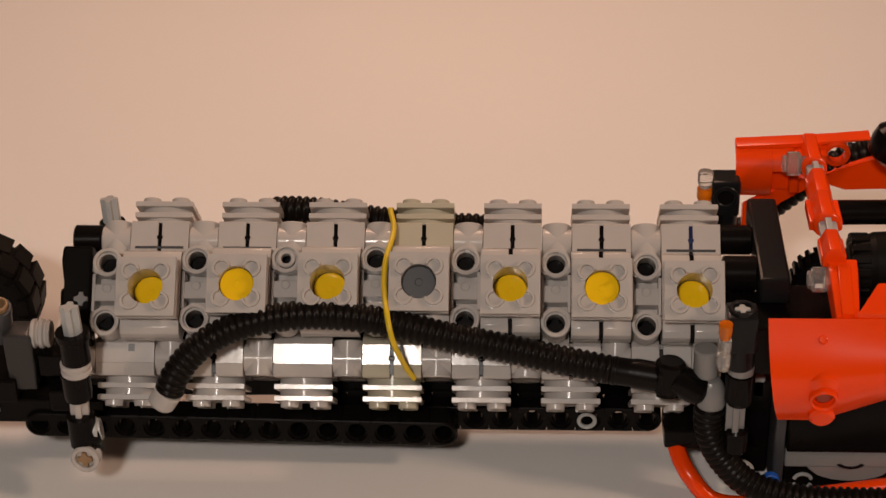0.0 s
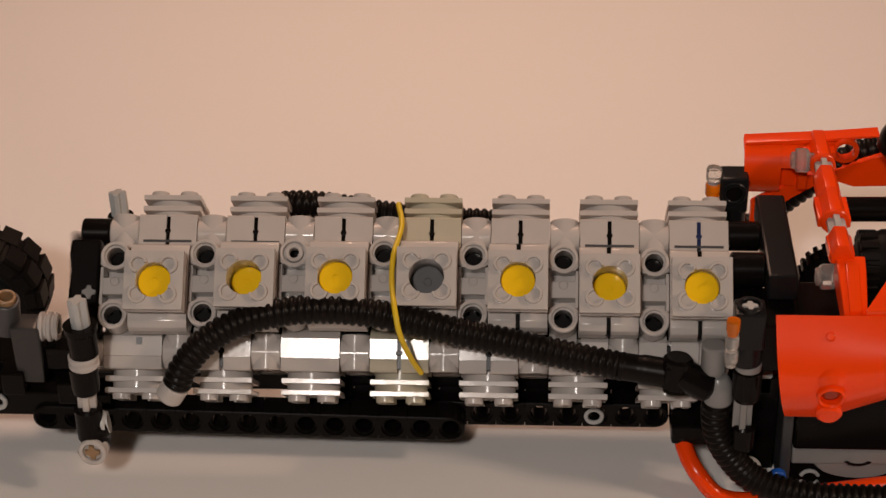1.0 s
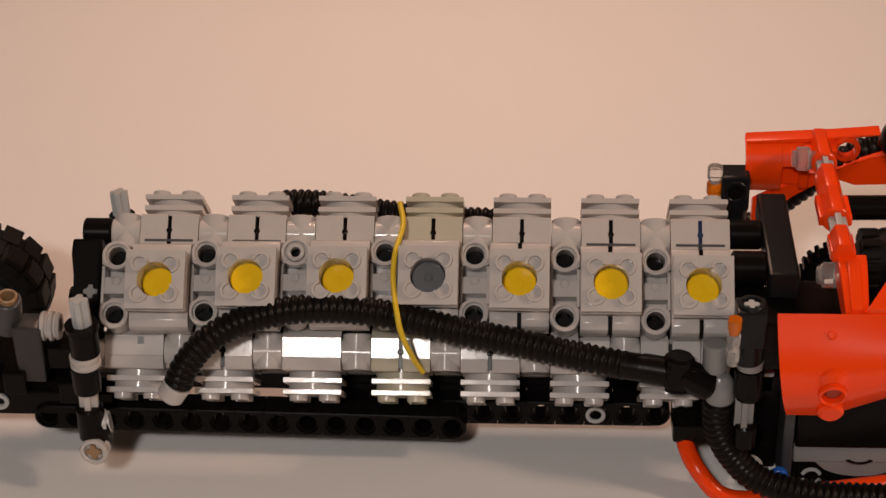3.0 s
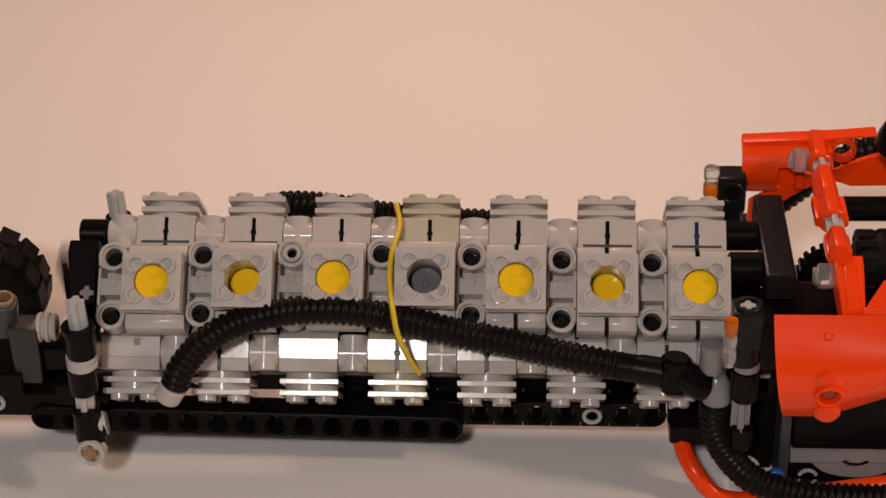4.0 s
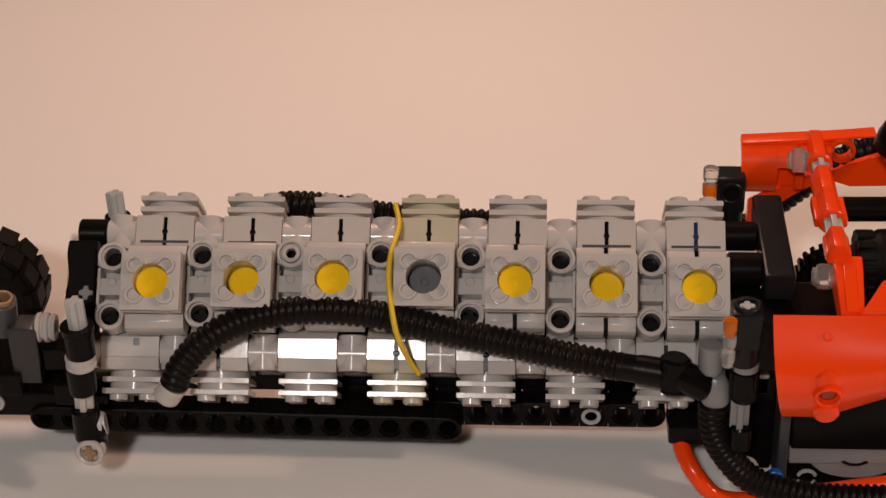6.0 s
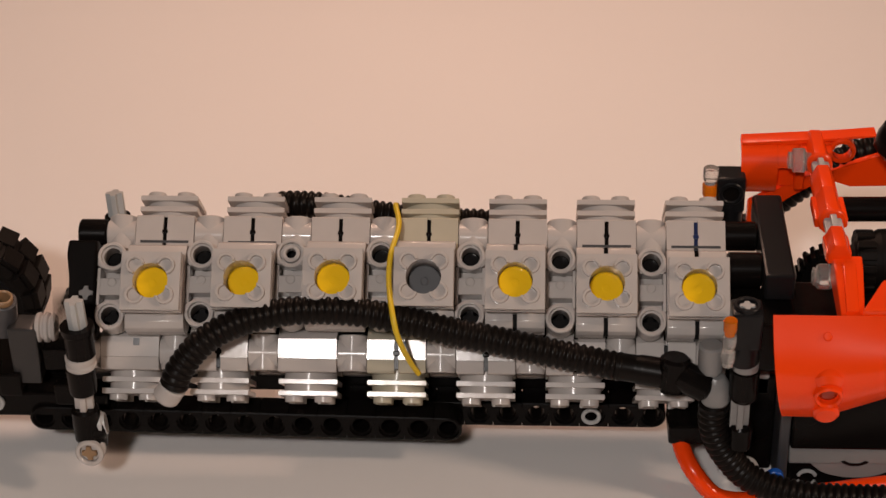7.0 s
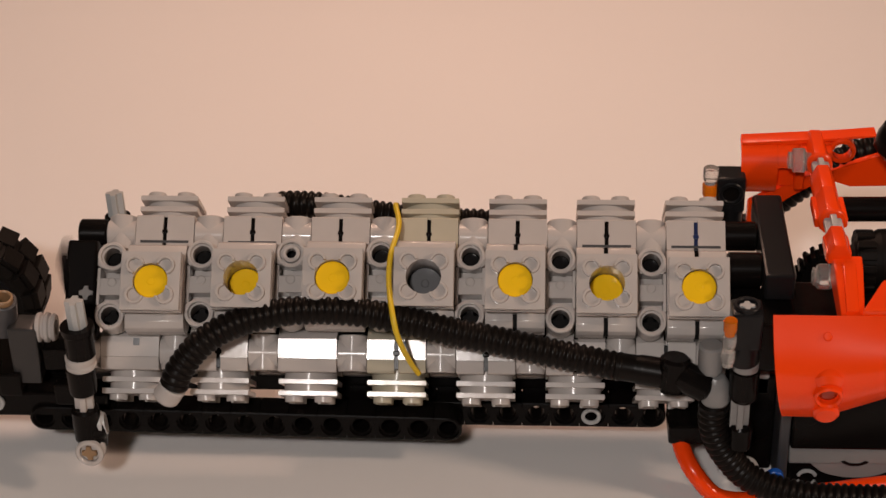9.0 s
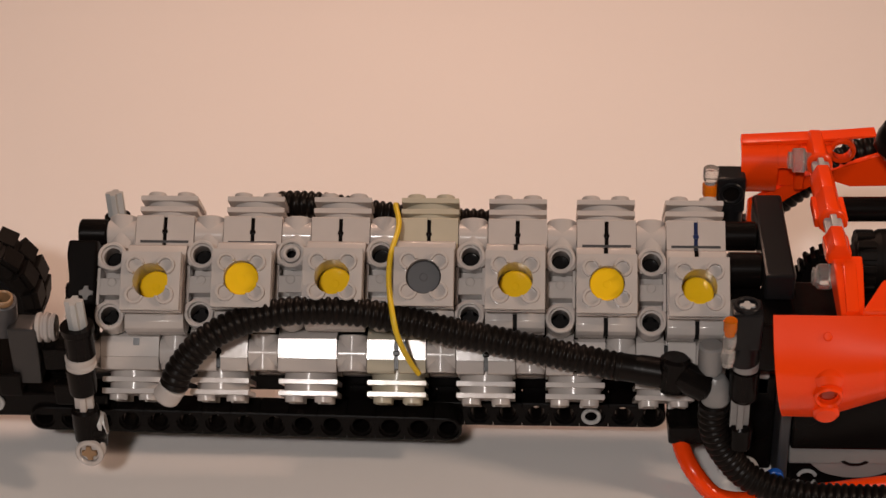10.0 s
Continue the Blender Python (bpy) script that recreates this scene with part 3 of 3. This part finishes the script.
near = thing("red_fender", at(0, 0, 0), "glossy red-orange curved fender with a clear round lamp", "fender", "fenders")
part("cheek", shell(arc_panel(89.6, 136, -34, 9.5, 20.0, -9.8, 3.0, -1), 1.2), RED, near)
bm = bmesh.new()
prism(bm, [(112, -34.2), (136, -34.2), (136, -20), (119, -20)], 19.0, 21.5, Matrix.Identity(4), 0.4)
part("top_plate", bm, RED, near)
bm = bmesh.new()
pipe(bm, (103.9, -40, 2.6), (103.9, -45.2, 1.4), 3.7, 2.75, 32, 0.5)
rod(bm, (103.9, -38.5, 6.2), (103.9, -43.6, 3.6), 4.3, 32, 1.6)
rod(bm, (104.2, -37.0, -4.2), (104.2, -42.6, -5.9), 3.4, 24, 0.8)
part("lamp_socket", bm, RED, near)
part("lamp_lens", lathe(bmesh.new(), [(0, 1.0), (1.6, 0.9), (2.4, 0.5), (2.7, 0), (2.7, -1.5), (0, -1.5)], (103.9, -42.9, 2.0), (0, -1, -0.22)), RED_CLEAR, near, "clear dark red lamp lens")
part("moulding_mark", lathe(bmesh.new(), [(0, 0.25), (0.9, 0.2), (1.2, -0.3), (0, -0.3)], (103.2, -38.6, 16.3), (0, -0.8, 0.6)), RED, near)

far = thing("red_fender", at(0, 0, 0), "glossy red-orange fender on the far side with a long blade", "fender", "fenders")
tube_rows = []
for i in range(5):
    x = 87.0 + 2.55 * i
    tube_rows.append([(x, 42 - 8.0 * math.sin(a) + 2, 19.2 + 8.4 * math.cos(a)) for a in [math.pi * (0.0 + 1.0 * k / 16) for k in range(17)]])
part("cheek", shell(tube_rows, 1.2), RED, far)
crown_rows = []
for i in range(6):
    x = 97.25 + 3.0 * i
    crown_rows.append([(x, 44 - 8.0 * math.sin(a), 19.2 + 8.4 * math.cos(a) + 0.05 * i) for a in [math.pi * 0.4 * k / 10 for k in range(11)]])
part("crown", shell(crown_rows, 1.2), RED, far)
bm = bmesh.new()
prism(bm, [(87.2, 26.6), (101, 27.2), (124.6, 29.6), (124.6, 30.4), (110, 29.0), (87.2, 27.8)], -45.5, -40.5, Matrix(((1, 0, 0, 0), (0, 0, -1, 0), (0, 1, 0, 0), (0, 0, 0, 1))), 0.3)
part("blade", bm, RED, far)
bm = bmesh.new()
pipe(bm, (115.3, 39.5, 25.4), (115.3, 43.5, 25.4), 3.9, 2.6, 28, 0.5)
box(bm, 108, 112.6, 40.2, 43.0, 22.4, 28, 0.5)
part("eyelet", bm, RED, far)
bm = bmesh.new()
prism(bm, [(90, 1.0), (92.5, 1.0), (101, 10.0), (109.0, 15.2), (114.0, 15.8), (118.5, 13.4), (150, 14.4), (150, 29), (136, 27.5), (124, 22.8), (113.5, 18.4), (106, 17.5), (98, 12.5), (90, 8)],
      -43.0, -40.5, Matrix(((1, 0, 0, 0), (0, 0, -1, 0), (0, 1, 0, 0), (0, 0, 0, 1))), 0.5)
part("lower_wing", bm, RED, far)
bm = bmesh.new()
box(bm, 97.0, 103.4, 39.5, 42.5, 14.2, 25.6, 0.4)
box(bm, 102.2, 105.0, 37.5, 42.4, 14.0, 25.8, 0.5)
part("bracket", bm, RED, far)


def lamp_stack(x, y, z, plates, label, r=2.2):
    """A column of small round plates: (material, name, foot, height) each, with a narrower neck under every plate."""
    lamp = thing("marker_lamp", at(x, y, z), label, "lamp", "marker lamps")
    for mat, name, z0, h in plates:
        bm = lathe(bmesh.new(), [(0, 0), (r * 0.75, 0), (r * 0.78, h * 0.22), (r * 0.96, h * 0.28), (r, h * 0.36), (r, h * 0.92), (r * 0.9, h), (0, h)], (0, 0, z0), (0, 0, 1), 24)
        part(name, bm, mat, lamp, "transparent " + name.split("_")[0] + " round plate")
    return lamp


lamp_stack(78.4, 35, 17.6, ((CLEAR, "clear_plate", 0.0, 4.9), (ORANGE, "orange_plate", -5.0, 4.9)), "clear and orange round marker lamp on the far side")
lamp_stack(78.7, -37.2, 11.6, ((ORANGE, "orange_plate", 3.9, 4.6), (CLEAR, "clear_plate", -0.9, 4.7), (CLEAR, "clear_plate", -5.7, 4.7)), "orange and clear round marker lamp on the near side", 1.8)
for i, (x, z) in enumerate(((102.0, 26.4), (104.8, 3))):
    c = thing("clear_lamp", at(x, 33 if i == 0 else -12, z if i == 0 else 17, 0, 0, 0), "clear transparent round plate beside the red link", "lamp", "clear lamps")
    part("lens", lathe(bmesh.new(), [(0, -2.2), (3.1, -2.2), (3.4, -1.8), (3.4, 1.2), (3.1, 1.5), (2.4, 1.6), (2.4, 2.6), (1.6, 2.8), (1.6, 1.9), (0, 1.9)], (0, 0, 0), (-1, 0, 0), 24), CLEAR, c)
    part("stem", rod(bmesh.new(), (1.5, 0, 0), (5.5, 0, 0), 2.2), CLEAR, c)


def lamp_block(x, y, z, h, eye_on_top, mat, label):
    """An upright pin block with a round eye on top or on its side."""
    b = thing("pin_block", at(x, y, z), label, "connector", "black pin blocks")
    bm = bmesh.new()
    box(bm, -4.0, 4.0, -3.9, 3.9, h * 0.35, h, 0.8)
    rod(bm, (0, 0, 0), (0, 0, h * 0.5), 4.0, 28, 0.5)
    part("body", bm, mat, b)
    p0, p1 = ((0, 0, h - 0.4), (0, 0, h + 0.9)) if eye_on_top else ((0, -3.5, h * 0.72), (0, -4.3, h * 0.72))
    part("eye", pipe(bmesh.new(), p0, p1, 3.6, 2.4, 26), mat, b)
    if eye_on_top:
        part("pin_head", axle(bmesh.new(), (0, 0, h - 0.6), (0, 0, h + 0.45), 2.0), SILVER, b, "light grey axle end")
    else:
        part("pin_head", rod(bmesh.new(), (0, -3.6, h * 0.72), (0, -4.0, h * 0.72), 2.3, 20, 0.1), BLACK, b)
    return b


lamp_block(83.3, -31.5, 3.0, 17.4, True, CHAR, "dark grey upright pin block beside the near fender")
lamp_block(84.2, 36.0, 3.2, 17.5, False, CHAR, "dark grey upright pin block beside the far fender")
low = thing("axle_joint", at(83.9, -32, 0), "black sleeve with a grey ring and axle", "axle post")
part("ring", pipe(bmesh.new(), (0, 0, 1.4), (0, 0, 3.6), 3.5, 2.4, 28), DIMMED_GREY, low, "grey ring")
part("sleeve", lathe(bmesh.new(), [(2.4, 0), (3.2, 0), (3.8, 1.2), (3.9, 9.4), (2.4, 9.6)], (0, 0, -8.2), closed=True), BLACK, low)
part("axle", axle(bmesh.new(), (-0.6, 0, -18), (-0.6, 0, -6), 2.5), DIMMED_GREY, low, "grey cross axle")
part("foot", lathe(bmesh.new(), [(0, 0), (2.4, 0), (3.0, 0.8), (3.2, 7.2), (2.6, 8.0), (0, 8.0)], (0, 0, -24.4)), BLACK, low)

# ---- hose joint ----
tee = thing("hose_joint", at(76.5, -30, 0), "grey elbow joint between two black hoses, shade in its colour", "hose joint")
bm = bmesh.new()
rod(bm, (-1.2, 2.0, -2.4), (-1.3, 2.0, 6.0), 3.3, 32, 0.5)
rod(bm, (-0.6, 1.2, -6.0), (-1.2, 1.9, -1.6), 2.6, 28, 0.3)
lathe(bm, [(0, 0), (3.5, 0), (3.8, 0.6), (3.8, 2.4), (3.9, 4.6), (3.4, 6.6), (2.5, 8.0), (0, 8.8)], (0.5, 0, -11.0), (-0.05, 0.1, 1), 32)
part("body", bm, DIMMED_GREY, tee)
bm = bmesh.new()
tube_along(bm, glide([(50.5, -26, -2.6), (56, -26.3, -3.3), (62, -27, -3.9), (66.5, -27.6, -4.3)], 6), [3.7] * 7 + [4.0] * 12, 24)
part("end_sleeve", bm, HOSE, hose)
bm = bmesh.new()
rod(bm, (66.2, -28, 2.0), (65.5, -29, -7.4), 4.0, 28, 0.8)
box(bm, 62.4, 69.6, -31.8, -24.6, -4.6, 0.6, 1.0)
pipe(bm, (65.5, -29.2, -6.6), (65.4, -30.0, -8.4), 3.0, 1.9, 24)
rod(bm, (66, -28.5, -2.4), (75.2, -30.2, -6.8), 4.2, 28, 1.2)
part("elbow", bm, BLACK, hose, "smooth black elbow")
bm = lathe(bmesh.new(), [(2.4, 0), (3.3, 0), (3.7, 0.6), (3.8, 4.4), (3.5, 4.8), (2.4, 4.8)], (-69.2, -29.3, -12.9), (0.52, 0.05, 0.85), 28, True)
part("collar", bm, GREY, hose, "light grey end collar")
hose2 = thing("corrugated_hose", at(0, 0, 0), "black corrugated hose drooping from the grey joint", "hose")
part("ribbed_tube", ribbed([(76.5, -30.2, -10.6), (76.6, -30, -17), (78.3, -30, -23.5), (81.6, -30, -29.5), (87, -30.5, -35.5), (94.5, -32, -38.4), (106, -34.5, -38.8), (130, -38, -36.5)], 4.0), HOSE, hose2, "", 70)
part("collar", pipe(bmesh.new(), (76.6, -30.2, -12.6), (76.6, -30.2, -11.0), 4.1, 3.0), BLACK, hose2, "smooth black collar")
tube = solo("red_tube", smooth_tube([(69.0, -18.5, -27), (69.2, -20, -31.0), (70.2, -23.5, -33.4), (72.9, -28, -36.4), (78.4, -30.5, -41.9), (86, -31, -43.4), (96, -29, -43.5), (106, -27.5, -43.0), (124, -27, -40.2), (140, -27, -37.6)], 2.4, 18),
            RED, at(0, 0, 0), "bent red-orange flexible tube", "tube")
far_hose = thing("corrugated_hose", at(0, 0, 0), "black corrugated hose behind the far fender", "hose")
part("ribbed_tube", ribbed([(90, 47, -6), (97, 47, 2), (105, 46, 10), (114, 46, 17), (122, 47, 21.5), (140, 47, 25)], 4.0, 2.4), HOSE, far_hose, "", 70)

# ---- rear chassis ----
for x0, x1, y0, y1, z0, z1, mat, label in (
        (98.6, 160, -24.5, 12, -30.7, -12, BLACK, "black rear chassis box under the fender"),
        (67.5, 82, -12, 20, -34, -14, BLACK, "black rear chassis block"),
        (82.2, 95.2, -14, 20, -45.8, -14, BLACK, "black deep block of the rear chassis"),
        (99.0, 160, -20.5, 10, -45.8, -37.2, BLACK, "black rear bottom frame"),
        (95.4, 98.4, -24.0, -10, -45.8, -15, DARK, "dark grey upright plate of the rear chassis"),
        (90, 113, -22, -2, -4, 9.0, BLACK, "black axle holder behind the cross beam"),
        (80.2, 89.2, -20, 1.5, 0, 9.0, BLACK, "black filler behind the axle connectors"),
        (80, 97.5, -26, -8, -4, 11, BLACK, "black gearbox piece below the cross beam"),
        (65.8, 79, -22.5, -9.5, -31.2, -25.4, BLACK, "black rear end of the chassis beam")):
    solo("chassis_block", box(bmesh.new(), x0, x1, y0, y1, z0, z1, 0.8), mat, at(0, 0, 0), label, "chassis block", "rear chassis blocks")
plate = thing("motor_plate", at(0, 0, 0), "grey plate with a rounded boss under the rear chassis, shade in its colour", "plate")
bm = bmesh.new()
box(bm, 98.6, 160, -23.4, -20.7, -36.4, -30.9, 0.5)
prism(bm, [(116.5 + 12.5 * math.cos(a), -34.4 + 6.6 * math.sin(a)) for a in [math.pi + math.pi * k / 16 for k in range(17)]], 20.8, 23.2,
      Matrix(((1, 0, 0, 0), (0, 0, -1, 0), (0, 1, 0, 0), (0, 0, 0, 1))), 0.4)
part("plate", bm, DIMMED_GREY, plate)
part("slot", prism(bmesh.new(), [(116.5 + r * math.cos(a), -34.2 + r * 0.6 * math.sin(a)) for r, angs in ((4.2, range(0, 9)), (3.0, range(8, -1, -1))) for a in [math.pi * (1.15 + 0.7 * k / 8) for k in angs]], 23.1, 23.6,
      Matrix(((1, 0, 0, 0), (0, 0, -1, 0), (0, 1, 0, 0), (0, 0, 0, 1))), 0), BLACK, plate, "dark curved slot")
pin_blue = thing("blue_pin", at(94.9, -24.6, -39.2), "blue round pin in the rear chassis", "pin")
part("pin", pipe(bmesh.new(), (0, 0, 0), (0, -2.2, 0), 2.4, 1.4, 24), BLUE, pin_blue)
bushes = thing("grey_bush", at(87.6, -23, -37.8), "light grey grooved bush on an axle", "bush")
part("bush", lathe(bmesh.new(), [(2.0, 0), (3.0, 0), (3.3, 0.5), (3.3, 2.4), (2.9, 3.0), (2.1, 3.0)], (0, 0, 0), (-0.3, -1, 0.2), 28, True), SILVER, bushes)
part("axle", axle(bmesh.new(), (0.6, 2, -0.4), (-0.7, -2.4, 0.4), 2.3), DARK, bushes)
split = thing("split_pin", at(104.3, -20.6, -43.2), "grey split friction pin end", "pin")
for s in (0, 1):
    bm = bmesh.new()
    pts = [Vector((2.5 * math.cos(a), 0, 2.5 * math.sin(a))) for a in [math.pi * (s + 0.5) + math.pi * (-0.38 + 0.76 * k / 10) for k in range(11)]]
    tube_along(bm, [p + Vector((0, -0.3, 0)) for p in pts], [0.55] * 11, 8)
    part("half", bm, SILVER, split)
solo("frame_pin", pipe(bmesh.new(), (0, 0, 0), (0, -0.8, 0), 2.75, 1.7, 24), SILVER, at(45.2, -9.4, -31.6), "light grey hollow pin in the chassis beam", "pin")
motor = thing("drive_motor", at(0, 0, 0), "dark grey motor housing behind the fenders", "motor")
part("housing", lathe(bmesh.new(), [(0, 0), (5.4, 0.4), (7.2, 1.6), (8.0, 3.4), (8.2, 6), (8.8, 7.5), (8.8, 44), (0, 44)], (117, 16, 4), (1, 0, 0.05), 40), RUBBER, motor)
bm = bmesh.new()
for k in range(15):
    box(bm, 117.6, 122.6, -1.2, 1.2, 6.4, 8.9, 0.4, Matrix.Translation((0, 16, 4)) @ Matrix.Rotation(2 * math.pi * k / 15, 4, "X"))
part("rib_ring", bm, RUBBER, motor)
part("shaft", rod(bmesh.new(), (112, 24, 16), (150, 24, 16.5), 3.5, 28), BLACK, motor)
part("lower_case", box(bmesh.new(), 116, 160, -16, 14, -12.2, -2, 1.0), BLACK, motor)
gear = thing("gear_wheel", at(113, 28, -9.0), "black toothed gear behind the link rod", "gear")
part("hub", rod(bmesh.new(), (0, -3.2, 0), (0, 3.2, 0), 8.2, 40), BLACK, gear)
for k in range(22):
    part("tooth", box(bmesh.new(), -0.75, 0.75, -3.2, 3.2, 7.8, 9.7, 0.35, Matrix.Rotation(2 * math.pi * k / 22, 4, "Y")), BLACK, gear)
part("axle", axle(bmesh.new(), (0, -30, 0), (0, 8, 0), 2.4), BLACK, gear)
solo("grey_spacer", box(bmesh.new(), 84, 93, -14, -11, -20, -13.5, 0.5), SILVER, at(0, 0, 0), "pale grey spacer inside the rear chassis", "spacer")
knob = solo("black_knob", lathe(bmesh.new(), [(0, 6), (4, 5.4), (6.2, 3), (6.6, 0), (6.0, -4), (3, -6), (0, -6)], (0, 0, 0), (0.4, 0, 1)), BLACK, at(129, 30, 34.5), "black rounded knob at the rear", "knob")


# ---- what moves ----
def crank_angle(t):
    """Degrees of the crankshaft: about 200 turns a minute, drifting slowly."""
    ts = (0, 0.6, 1.2, 1.8, 2.4, 2.7, 3.9, 4.5, 5.1, 5.7, 6.9, 7.5, 8.1, 8.7, 9.3, 10)
    drift = (-31, -7, 20, 45, 64, 69, 75, 84, 98, 114, 130, 141, 160, 175, 202, 219)
    return 1200 * t + float(np.interp(t, ts, drift))


def motions():
    times = [k / 30 for k in range(301)]
    for i, ob in CYLINDERS.items():
        rows = []
        for t in times:
            a = radians(crank_angle(t)) + (math.pi if i in (1, 3, 5) else 0)
            rows.append((t, Matrix.Translation((0, 0, (FACE - 5.3 - 4.3 * math.cos(a)) * K))))
        walk(ob, rows)
    walk(blade, [(t, Matrix.Translation((-0.0985, 0, 0)) @ Matrix.Rotation(radians(crank_angle(t) - 180), 4, "X")) for t in times])


motions()
